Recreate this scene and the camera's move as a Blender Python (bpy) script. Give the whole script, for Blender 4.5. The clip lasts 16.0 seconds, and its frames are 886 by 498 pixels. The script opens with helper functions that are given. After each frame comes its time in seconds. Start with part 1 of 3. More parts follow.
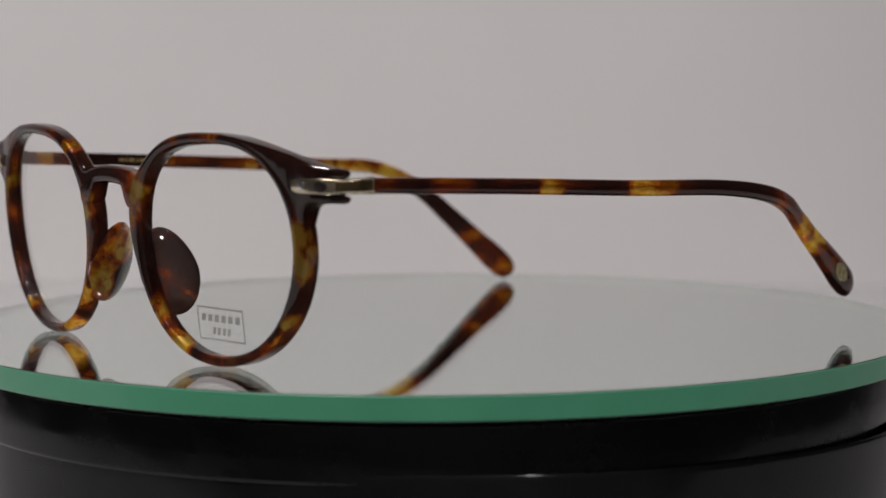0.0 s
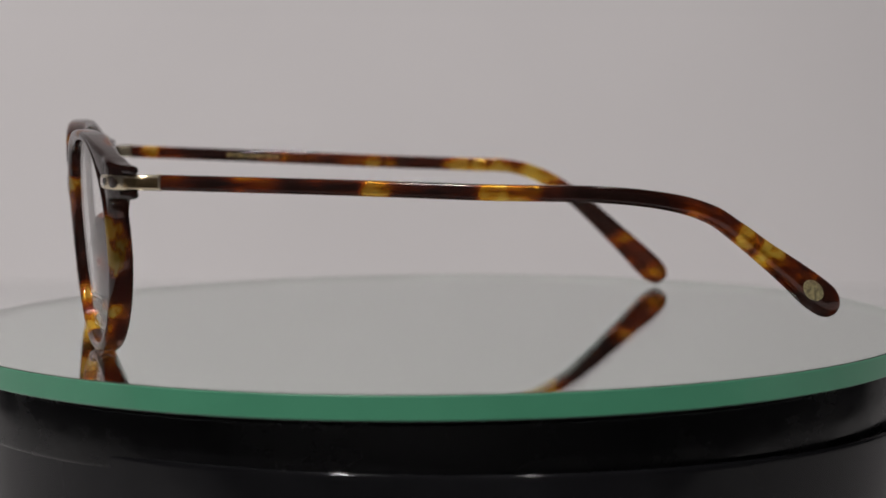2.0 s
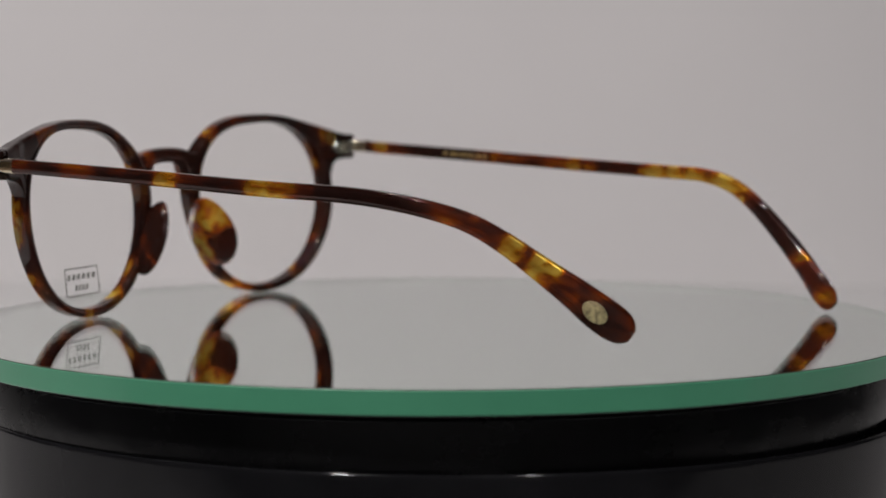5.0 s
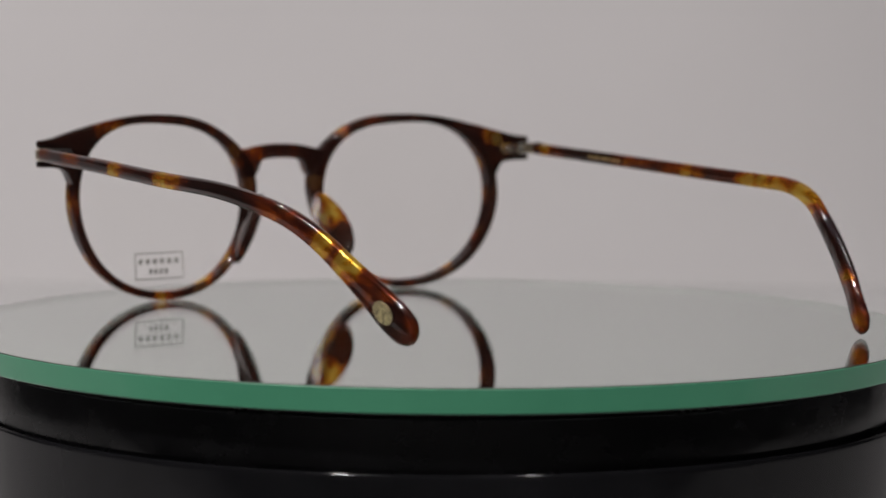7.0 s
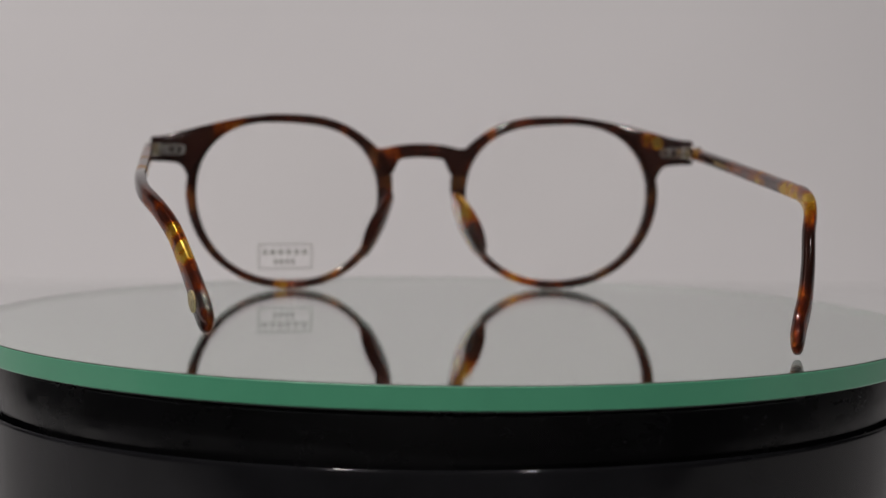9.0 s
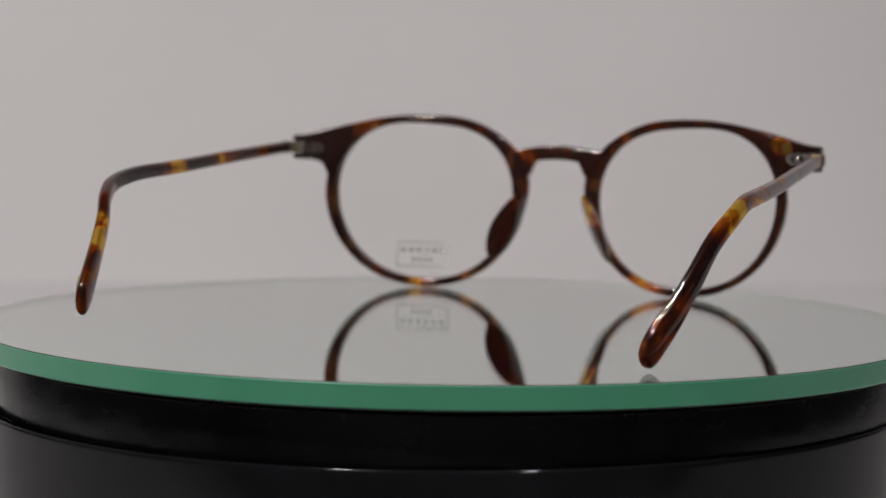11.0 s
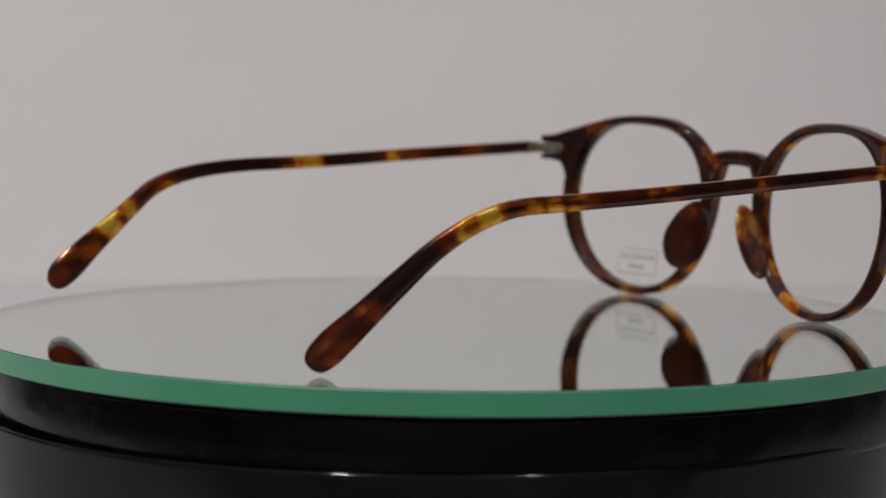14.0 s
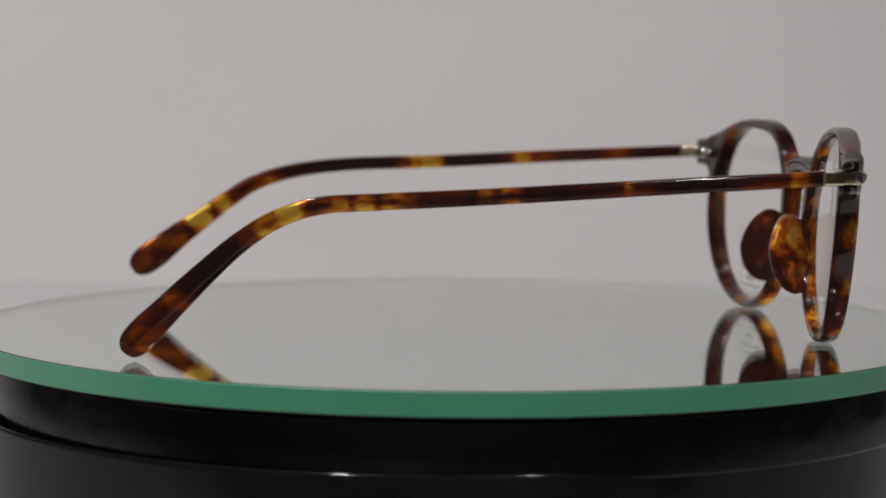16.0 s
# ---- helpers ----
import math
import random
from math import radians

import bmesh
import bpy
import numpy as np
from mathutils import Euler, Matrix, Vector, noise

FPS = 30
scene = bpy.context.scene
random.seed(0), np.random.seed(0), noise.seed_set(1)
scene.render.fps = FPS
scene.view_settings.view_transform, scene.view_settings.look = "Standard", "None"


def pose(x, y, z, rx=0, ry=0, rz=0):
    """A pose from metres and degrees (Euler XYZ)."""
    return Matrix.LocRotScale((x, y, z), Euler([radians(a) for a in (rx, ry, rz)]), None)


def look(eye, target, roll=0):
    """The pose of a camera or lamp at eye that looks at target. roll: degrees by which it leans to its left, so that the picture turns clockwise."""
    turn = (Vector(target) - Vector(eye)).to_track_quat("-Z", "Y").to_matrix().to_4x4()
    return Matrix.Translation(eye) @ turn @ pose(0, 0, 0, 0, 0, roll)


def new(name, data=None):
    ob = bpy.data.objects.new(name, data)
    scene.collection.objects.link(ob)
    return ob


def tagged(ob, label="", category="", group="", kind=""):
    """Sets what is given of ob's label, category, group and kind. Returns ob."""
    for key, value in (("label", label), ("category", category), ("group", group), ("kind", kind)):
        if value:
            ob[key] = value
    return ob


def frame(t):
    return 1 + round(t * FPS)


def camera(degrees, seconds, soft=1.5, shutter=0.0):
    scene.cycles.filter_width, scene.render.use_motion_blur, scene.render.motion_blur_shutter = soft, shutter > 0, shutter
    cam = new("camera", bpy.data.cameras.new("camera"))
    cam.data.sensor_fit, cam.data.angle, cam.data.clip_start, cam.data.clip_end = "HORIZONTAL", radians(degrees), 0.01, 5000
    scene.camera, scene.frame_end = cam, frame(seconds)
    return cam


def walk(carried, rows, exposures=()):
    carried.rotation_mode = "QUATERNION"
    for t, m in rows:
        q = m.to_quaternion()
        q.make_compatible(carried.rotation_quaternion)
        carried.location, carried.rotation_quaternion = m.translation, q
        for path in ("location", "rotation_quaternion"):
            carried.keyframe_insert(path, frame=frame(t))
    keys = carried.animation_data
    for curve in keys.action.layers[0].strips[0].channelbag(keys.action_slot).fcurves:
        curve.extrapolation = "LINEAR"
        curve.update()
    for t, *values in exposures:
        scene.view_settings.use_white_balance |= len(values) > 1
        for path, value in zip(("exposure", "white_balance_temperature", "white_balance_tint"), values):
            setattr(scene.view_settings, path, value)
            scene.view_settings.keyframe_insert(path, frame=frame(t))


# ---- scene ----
MM = 0.001

# ---- camera: stands on one spot; its picture breathes by a few millimetres when it refocuses ----
cam = camera(22.31, 16.0, soft=1.5)
cam.data.dof.use_dof = True
cam.data.dof.focus_distance = 0.440
cam.data.dof.aperture_fstop = 19.0
STAND = pose(0, -0.484, 0.0573, 85.113, 0, 0.061) @ pose(0, 0, 0, 0, 0, 0.282)
BREATH = STAND @ pose(0, 0, 0.0078)
walk(cam, [(0, STAND), (2.5, STAND), (2.7, BREATH), (4.2, BREATH), (4.6, STAND), (7.6, STAND), (7.8, BREATH), (12.4, BREATH), (12.6, STAND), (16, STAND)])

# The platter's turn: seconds, turn, lean about x, lean about y (degrees), lift (mm)
TURN = [
    (0.0, 119.53, 0.12, -0.15, 0.26), (0.5, 113.2, 0.16, -0.14, 0.25), (1.0, 106.51, 0.19, -0.17, 0.22),
    (1.5, 99.76, 0.21, -0.23, 0.19), (2.0, 93.15, 0.24, -0.3, 0.1), (2.5, 86.4, 0.24, -0.33, -0.03),
    (3.0, 79.8, 0.17, -0.36, -0.1), (5.5, 46.44, 0.06, 0.09, -0.13), (6.0, 40.04, 0.08, 0.15, -0.15),
    (6.5, 33.45, 0.05, 0.23, -0.18), (7.0, 26.76, -0.02, 0.32, -0.17), (7.5, 20.02, -0.05, 0.37, -0.07),
    (8.0, 13.08, -0.03, 0.38, 0.06), (8.5, 6.59, 0.01, 0.37, 0.04), (9.0, 0.0, 0.06, 0.32, -0.05),
    (9.5, -6.35, 0.04, 0.28, -0.03), (12.0, -38.61, -0.16, 0.07, 0.04), (12.5, -45.1, -0.18, -0.01, -0.05),
    (13.0, -52.13, -0.13, -0.03, -0.11), (13.5, -58.75, -0.13, -0.07, -0.06), (14.0, -65.36, -0.15, -0.1, -0.0),
    (14.5, -72.04, -0.2, -0.15, 0.08), (15.0, -78.65, -0.23, -0.16, 0.04), (15.5, -85.25, -0.28, -0.17, 0.02),
    (16.0, -91.75, -0.4, -0.19, -0.01),
]
DISC_SEAT = pose(0.0003, 0.0025, 0, -0.405, 0.108, 0)
GLASSES_SEAT = pose(-0.0055, 0.0700, 0, 0, 0, 7.0)

# ---- light: a dim room with ceiling downlights ----
world = bpy.data.worlds.new("room_dark")
scene.world = world
world.use_nodes = True
world.node_tree.nodes["Background"].inputs[0].default_value = (0.9, 0.93, 1.0, 1)
world.node_tree.nodes["Background"].inputs[1].default_value = 0.05
scene.view_settings.exposure = -0.2


def area_lamp(name, at, to, size, watts, colour):
    data = bpy.data.lights.new(name, "AREA")
    data.shape, data.size, data.energy, data.color = "DISK", size, watts, colour
    ob = new(name, data)
    ob.matrix_world = look(at, to)
    return ob


LAMPS = [((-0.55, -0.75, 1.62), 23.0), ((0.45, -0.75, 1.62), 8.5), ((-0.45, 0.15, 1.62), 15.2), ((0.55, 0.15, 1.62), 0.6)]
for at, watts in LAMPS:
    area_lamp("downlight_lamp", (at[0], at[1], at[2] - 0.012), (at[0], at[1], 0), 0.09, watts, (1.0, 0.95, 0.93))


# ---- materials ----
def material(name):
    m = bpy.data.materials.new(name)
    m.use_nodes = True
    nt = m.node_tree
    return m, nt, nt.nodes["Principled BSDF"]


def node(nt, kind, **values):
    n = nt.nodes.new(kind)
    for key, value in values.items():
        if key in n.inputs:
            n.inputs[key].default_value = value
    return n


def noise_tex(nt, scale, detail=3.0, rough=0.5, stretch=(1, 1, 1), offset=(0, 0, 0)):
    co = nt.nodes.new("ShaderNodeTexCoord")
    mp = nt.nodes.new("ShaderNodeMapping")
    mp.inputs["Scale"].default_value = stretch
    mp.inputs["Location"].default_value = offset
    tx = node(nt, "ShaderNodeTexNoise", Scale=scale, Detail=detail, Roughness=rough)
    nt.links.new(co.outputs["Object"], mp.inputs["Vector"])
    nt.links.new(mp.outputs["Vector"], tx.inputs["Vector"])
    return tx.outputs["Fac"]


def ramp(nt, fac, stops):
    r = nt.nodes.new("ShaderNodeValToRGB")
    while len(r.color_ramp.elements) < len(stops):
        r.color_ramp.elements.new(0.5)
    for e, (at, col) in zip(r.color_ramp.elements, stops):
        e.position, e.color = at, (*col, 1) if len(col) == 3 else col
    nt.links.new(fac, r.inputs["Fac"])
    return r.outputs["Color"]


def bump(nt, bsdf, fac, strength, distance):
    b = node(nt, "ShaderNodeBump", Strength=strength, Distance=distance)
    nt.links.new(fac, b.inputs["Height"])
    nt.links.new(b.outputs["Normal"], bsdf.inputs["Normal"])


def plain(name, colour, rough, metal=0.0, vary=0.12, scale=40.0, relief=0.0, smudge=0.0):
    m, nt, b = material(name)
    f = noise_tex(nt, scale, 4)
    lo, hi = [c * (1 - vary) for c in colour], [min(1, c * (1 + vary)) for c in colour]
    nt.links.new(ramp(nt, f, [(0.35, lo), (0.65, hi)]), b.inputs["Base Color"])
    b.inputs["Roughness"].default_value, b.inputs["Metallic"].default_value = rough, metal
    if smudge:
        spread = node(nt, "ShaderNodeMapRange")
        spread.inputs["From Min"].default_value, spread.inputs["From Max"].default_value = 0.35, 0.7
        spread.inputs["To Min"].default_value, spread.inputs["To Max"].default_value = rough, rough + smudge
        nt.links.new(noise_tex(nt, 55, 5, 0.65, (1, 1, 1.6), (3, 1, 2)), spread.inputs["Value"])
        nt.links.new(spread.outputs[0], b.inputs["Roughness"])
    if relief:
        bump(nt, b, noise_tex(nt, scale * 12, 2), relief, 0.0005)
    return m


def tortoise(name, patches, seed, stretch=(1, 1, 1), level=0.0, contrast=1.0, clear_least=0.6, sheen_most=0.26, gain=1.0):
    """Polished tortoiseshell acetate; patches: x, y, z, size in mm and how much amber (negative: dark)."""
    m, nt, b = material(name)
    warp = noise_tex(nt, 260, 2, 0.5, stretch, (seed, 2 * seed, 0))
    big = noise_tex(nt, 105, 3, 0.55, stretch, (seed * 3.1, seed, seed))
    total = node(nt, "ShaderNodeMath")
    total.operation = "MULTIPLY_ADD"
    total.inputs[1].default_value, total.inputs[2].default_value = 0.5, level - 0.25
    nt.links.new(warp, total.inputs[0])
    add = node(nt, "ShaderNodeMath")
    add.operation = "ADD"
    nt.links.new(big, add.inputs[0])
    nt.links.new(total.outputs[0], add.inputs[1])
    fine = node(nt, "ShaderNodeMath")
    fine.operation = "MULTIPLY_ADD"
    fine.inputs[1].default_value = 0.26
    nt.links.new(noise_tex(nt, 640, 3, 0.6, stretch, (0, seed, 0)), fine.inputs[0])
    lower = node(nt, "ShaderNodeMath")
    lower.operation = "SUBTRACT"
    lower.inputs[1].default_value = 0.13
    nt.links.new(add.outputs[0], lower.inputs[0])
    nt.links.new(lower.outputs[0], fine.inputs[2])
    wide = node(nt, "ShaderNodeMath")
    wide.operation = "MULTIPLY_ADD"
    wide.inputs[1].default_value, wide.inputs[2].default_value = contrast, 0.5 - 0.5 * contrast
    nt.links.new(fine.outputs[0], wide.inputs[0])
    value, amber = wide.outputs[0], None
    co = nt.nodes.new("ShaderNodeTexCoord")
    for x, y, z, size, amount in patches:
        d = nt.nodes.new("ShaderNodeVectorMath")
        d.operation = "DISTANCE"
        d.inputs[1].default_value = (x * MM, y * MM, z * MM)
        nt.links.new(co.outputs["Object"], d.inputs[0])
        fall = node(nt, "ShaderNodeMapRange")
        fall.interpolation_type = "SMOOTHSTEP"
        fall.inputs["From Min"].default_value, fall.inputs["From Max"].default_value = size * 1.15 * MM, size * 0.55 * MM
        fall.inputs["To Min"].default_value, fall.inputs["To Max"].default_value = 0.0, amount * gain
        nt.links.new(d.outputs["Value"], fall.inputs["Value"])
        if amber is None:
            amber = fall.outputs[0]
            continue
        s = node(nt, "ShaderNodeMath")
        s.operation = "ADD"
        nt.links.new(amber, s.inputs[0])
        nt.links.new(fall.outputs[0], s.inputs[1])
        amber = s.outputs[0]
    broken = node(nt, "ShaderNodeMapRange")
    broken.inputs["From Min"].default_value, broken.inputs["From Max"].default_value = 0.36, 0.62
    broken.inputs["To Min"].default_value, broken.inputs["To Max"].default_value = 0.35, 1.2
    nt.links.new(noise_tex(nt, 380, 2, 0.5, stretch, (seed, 0, seed)), broken.inputs["Value"])
    s = node(nt, "ShaderNodeMath")
    s.operation = "MULTIPLY_ADD"
    nt.links.new(amber, s.inputs[0])
    nt.links.new(broken.outputs[0], s.inputs[1])
    nt.links.new(value, s.inputs[2])
    value = s.outputs[0]
    col = ramp(nt, value, [(0.34, (0.030, 0.010, 0.007)), (0.50, (0.105, 0.019, 0.008)), (0.61, (0.32, 0.055, 0.009)),
                           (0.71, (0.50, 0.16, 0.012)), (0.80, (0.68, 0.34, 0.022)), (0.97, (0.86, 0.63, 0.13))])
    nt.links.new(col, b.inputs["Base Color"])
    b.inputs["Roughness"].default_value = 0.06
    b.inputs["IOR"].default_value = 1.5
    # the amber parts let light through, the dark ones hardly
    clear = nt.nodes.new("ShaderNodeMapRange")
    clear.inputs["From Min"].default_value, clear.inputs["From Max"].default_value = 0.48, 0.8
    clear.inputs["To Min"].default_value, clear.inputs["To Max"].default_value = clear_least, 0.92
    nt.links.new(value, clear.inputs["Value"])
    nt.links.new(clear.outputs[0], b.inputs["Transmission Weight"])
    bump(nt, b, noise_tex(nt, 700, 2), 0.05, 0.0003)
    glow = node(nt, "ShaderNodeBsdfTranslucent")
    nt.links.new(col, glow.inputs["Color"])
    share = nt.nodes.new("ShaderNodeMapRange")
    share.inputs["From Min"].default_value, share.inputs["From Max"].default_value = 0.5, 0.8
    share.inputs["To Min"].default_value, share.inputs["To Max"].default_value = 0.08, 0.38
    nt.links.new(value, share.inputs["Value"])
    mix = nt.nodes.new("ShaderNodeMixShader")
    nt.links.new(share.outputs[0], mix.inputs[0])
    nt.links.new(b.outputs[0], mix.inputs[1])
    nt.links.new(glow.outputs[0], mix.inputs[2])
    # light scattered just under the polish shows as an amber sheen
    sheen = node(nt, "ShaderNodeBsdfGlossy", Roughness=0.22)
    nt.links.new(col, sheen.inputs["Color"])
    depth = nt.nodes.new("ShaderNodeMapRange")
    depth.inputs["From Min"].default_value, depth.inputs["From Max"].default_value = 0.5, 0.8
    depth.inputs["To Min"].default_value, depth.inputs["To Max"].default_value = 0.05, sheen_most
    nt.links.new(value, depth.inputs["Value"])
    both = nt.nodes.new("ShaderNodeMixShader")
    nt.links.new(depth.outputs[0], both.inputs[0])
    nt.links.new(mix.outputs[0], both.inputs[1])
    nt.links.new(sheen.outputs[0], both.inputs[2])
    nt.links.new(both.outputs[0], nt.nodes["Material Output"].inputs["Surface"])
    return m


FRONT_PATCHES = [(-60.5, 4.2, 24, 5.5, 0.56), (-60.5, 2.9, 18.5, 4, 0.476), (-57, 3.9, 8, 5, 0.56), (-52, 4.4, 5, 3.5, 0.392), (-22, 7.8, 4, 5, 0.476),
                 (-16, 8.5, 9, 4, 0.42), (-38, 7.9, 44.5, 4, 0.22), (-22, 9.8, 42, 4, 0.22), (-9, 10.9, 27, 3, 0.196), (9, 11, 28, 4, 0.504), (15, 8.5, 9, 5, 0.532),
                 (22, 7.8, 4, 4.5, 0.448), (17, 9.2, 40.5, 4, 0.33), (60.5, 4.2, 24, 5, 0.504), (59, 3.6, 13, 4.5, 0.504), (50, 4.9, 5, 4, 0.392),
                 (-36, 3.1, 0.8, 3, 0.224), (34, 3.1, 0.8, 3, 0.224), (12.5, 8, 20, 5, 0.4), (11.5, 8, 26, 3.2, 0.3), (13.6, 7.4, 13.5, 3.6, 0.34), (27, 7, 1.5, 4, 0.35), (46, 4, 3, 4, 0.3), (57, 2.5, 30, 3.5, 0.3),
                 (12, 9, 32, 3, 0.3), (20, 8, 38, 3, 0.25), (-12, 9, 31, 3.5, 0.3), (-66, 1.5, 36, 6, -0.3), (-58, 3.6, 38, 6, -0.15),
                 (66, 0.4, 35, 5, -0.2), (0, 6.5, 35, 8, -0.06), (57.5, -2.3, 30, 5.5, -0.22), (-57.5, -2.2, 31, 5, -0.12), (57.8, 0.9, 37.8, 2.9, 0.62),
                 (59.6, 0.4, 37.2, 2, 0.4)]
TEMPLE_L = [(-69.3, -70.8, 31.8, 2.6, 0.36), (-69.4, -67.3, 31.85, 3.6, 0.45), (-69.2, -74.2, 31.65, 3.4, 0.45), (-70, -45.5, 32.72, 3.4, 0.5), (-69.4, -23.8, 34.25, 5.5, 0.13),
            (-69.5, -33.6, 33.8, 3, 0.18), (-69.8, -59.4, 32.45, 2, 0.14), (-66.2, -106.4, 29.15, 3, 0.17), (-62.7, -118.8, 22.25, 3.2, 0.42),
            (-61, -124.2, 18.05, 3.8, 0.43), (-59.7, -128.7, 14.25, 3, 0.25), (-58.9, -124.7, 20.15, 4, 0.42), (-69.1, -88.1, 31.15, 8, -0.12),
            (-56.5, -137.6, 8.65, 6, -0.2), (-68.3, -14.2, 34.41, 5, -0.08)]
TEMPLE_R = [(67.5, -109.5, 25.8, 3.0, 0.4), (68.8, -105.5, 27.9, 3.0, 0.46), (69.0, -100.8, 29.4, 2.2, -0.2), (69.3, -96.2, 30.0, 2.4, 0.42), (69.3, -91.8, 30.2, 2.6, 0.48), (69.3, -86.5, 30.5, 3.0, 0.5),
            (69.3, -83.0, 30.7, 1.8, 0.36), (69.3, -77.0, 31.0, 4.2, 0.08), (69.3, -69.6, 31.4, 2.6, 0.46), (69.3, -65.0, 31.6, 3.0, 0.48), (69.2, -61.8, 31.8, 1.6, 0.36), (68.9, -52.0, 32.4, 7.0, -0.15),
            (68.8, -43.0, 32.9, 1.7, 0.5), (68.4, -30.0, 33.6, 9.0, -0.15), (67.8, -10.3, 34.7, 2.9, 0.45), (63.5, -120.5, 17.9, 8.5, -0.3), (59.8, -131.9, 6.9, 4.8, 0.1)]
ACETATE_FRONT = tortoise("tortoise_acetate_front", FRONT_PATCHES, 0.7, (1, 1, 0.55), -0.105, 1.9, 0.55, 0.1, 1.35)
ACETATE_L = tortoise("tortoise_acetate_temple", TEMPLE_L, 1.9, (1, 0.3, 1), -0.035, 1.6)
ACETATE_R = tortoise("tortoise_acetate_temple_pair", TEMPLE_R, 4.3, (1, 0.3, 1), -0.06, 1.6)
ACETATE_PAD = tortoise("tortoise_acetate_pad", [(12, 1, 21, 5.5, 0.36), (14.5, 4, 13, 4.5, 0.3), (9.8, 4.5, 17.5, 4.5, 0.36), (11.5, 5.5, 11, 4, 0.32), (12.5, -2, 12.5, 4.5, -0.18), (-12.5, 2, 16, 16, -0.3)], 2.4, (1, 1, 1), 0.0, 1.2, 0.4, 0.12)
ACETATE_PAD.node_tree.nodes["Principled BSDF"].inputs["Specular IOR Level"].default_value = 0.3
METAL = plain("antique_gold_metal", (0.66, 0.57, 0.42), 0.2, 1.0, 0.06, 300)
SILVER = plain("polished_silver_metal", (0.72, 0.70, 0.66), 0.16, 1.0, 0.05, 300)
INLAY = plain("dark_engraved_panel", (0.24, 0.17, 0.09), 0.2, 0.9, 0.2, 500)
EMBLEM = plain("matte_gold", (0.34, 0.28, 0.15), 0.45, 0.6, 0.45, 1500, 0.3)
PRINT = plain("grey_print", (0.26, 0.25, 0.24), 0.6, 0, 0.1, 900)
# dark brown that stands for the shade inside the hinge's recesses
SLOT = plain("brown_recess_shade", (0.02, 0.011, 0.008), 0.3, 0, 0.2, 500)
GOLD_PRINT = plain("gold_print", (0.32, 0.22, 0.09), 0.4, 0.5, 0.1, 900)
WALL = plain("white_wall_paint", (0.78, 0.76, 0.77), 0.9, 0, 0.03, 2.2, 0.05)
DARKFLOOR = plain("dark_carpet", (0.035, 0.035, 0.037), 0.95, 0, 0.3, 30.0, 0.3)
# greys of the unseen walls and ceiling, set by reflections in the black base
FRONTWALL = plain("unseen_front_grey", (0.2, 0.2, 0.205), 0.9, 0, 0.1, 2.0, 0.05)
UNSEEN_DARK = plain("unseen_side_dark", (0.085, 0.085, 0.092), 0.9, 0, 0.08, 2.0, 0.05)
TABLE = plain("grey_table_laminate", (0.53, 0.525, 0.53), 0.45, 0, 0.03, 6.0)
PLASTIC = plain("black_plastic", (0.004, 0.004, 0.0045), 0.10, 0, 0.35, 60, 0.0, 0.3)
PLASTIC.node_tree.nodes["Principled BSDF"].inputs["Specular IOR Level"].default_value = 0.25
PLASTIC_LOW = plain("black_plastic_base", (0.0085, 0.0085, 0.0098), 0.06, 0, 0.35, 30, 0.0, 0.2)


def glass_material(name, colour, ior):
    m, nt, b = material(name)
    b.inputs["Base Color"].default_value = (*colour, 1)
    b.inputs["Roughness"].default_value, b.inputs["IOR"].default_value = 0.0, ior
    b.inputs["Transmission Weight"].default_value = 1.0
    return m


LENS_GLASS = glass_material("clear_demo_lens", (0.99, 0.99, 0.985), 1.1)
PLATE_GLASS = glass_material("clear_plate_glass", (0.982, 0.998, 0.99), 1.5)


def mirror_material():
    m, nt, b = material("mirror_silvering")
    f = noise_tex(nt, 9, 3)
    nt.links.new(ramp(nt, f, [(0.3, (0.912, 0.99, 0.95)), (0.7, (0.925, 0.996, 0.962))]), b.inputs["Base Color"])
    b.inputs["Metallic"].default_value, b.inputs["Roughness"].default_value = 1.0, 0.0
    return m


def edge_material():
    m, nt, b = material("green_glass_edge")
    f = noise_tex(nt, 45, 4)
    nt.links.new(ramp(nt, f, [(0.3, (0.068, 0.305, 0.175)), (0.7, (0.082, 0.345, 0.2))]), b.inputs["Base Color"])
    b.inputs["Roughness"].default_value, b.inputs["Coat Weight"].default_value = 0.35, 0.3
    bump(nt, b, noise_tex(nt, 900, 2, 0.5, (1, 1, 0.1)), 0.05, 0.0002)
    return m


MIRROR, EDGE = mirror_material(), edge_material()
# dark tone of an added ring, in place of the dim far edge
INNER_DARK = plain("inner_edge_dark", (0.10, 0.11, 0.10), 0.6, 0, 0.05, 200)
ARRIS = plain("ground_glass_arris", (0.045, 0.06, 0.045), 0.5, 0, 0.3, 200)


PLASTIC_LOW.node_tree.nodes["Principled BSDF"].inputs["Specular IOR Level"].default_value = 0.18


def lamp_glow(name, strength):
    m, nt, b = material(name)
    b.inputs["Emission Color"].default_value = (1, 0.95, 0.92, 1)
    b.inputs["Emission Strength"].default_value = strength
    return m


# ---- mesh helpers ----
def part(name, bm, mat, parent=None, label="", smooth=True):
    bmesh.ops.recalc_face_normals(bm, faces=bm.faces)
    if smooth:
        for e in bm.edges:
            if len(e.link_faces) == 2 and e.calc_face_angle(0) > radians(34):
                e.smooth = False
    me = bpy.data.meshes.new(name)
    bm.to_mesh(me)
    bm.free()
    me.materials.append(mat)
    if smooth:
        me.polygons.foreach_set("use_smooth", [True] * len(me.polygons))
    ob = new(name, me)
    if parent:
        ob.parent = parent
    if label:
        tagged(ob, label)
    return ob


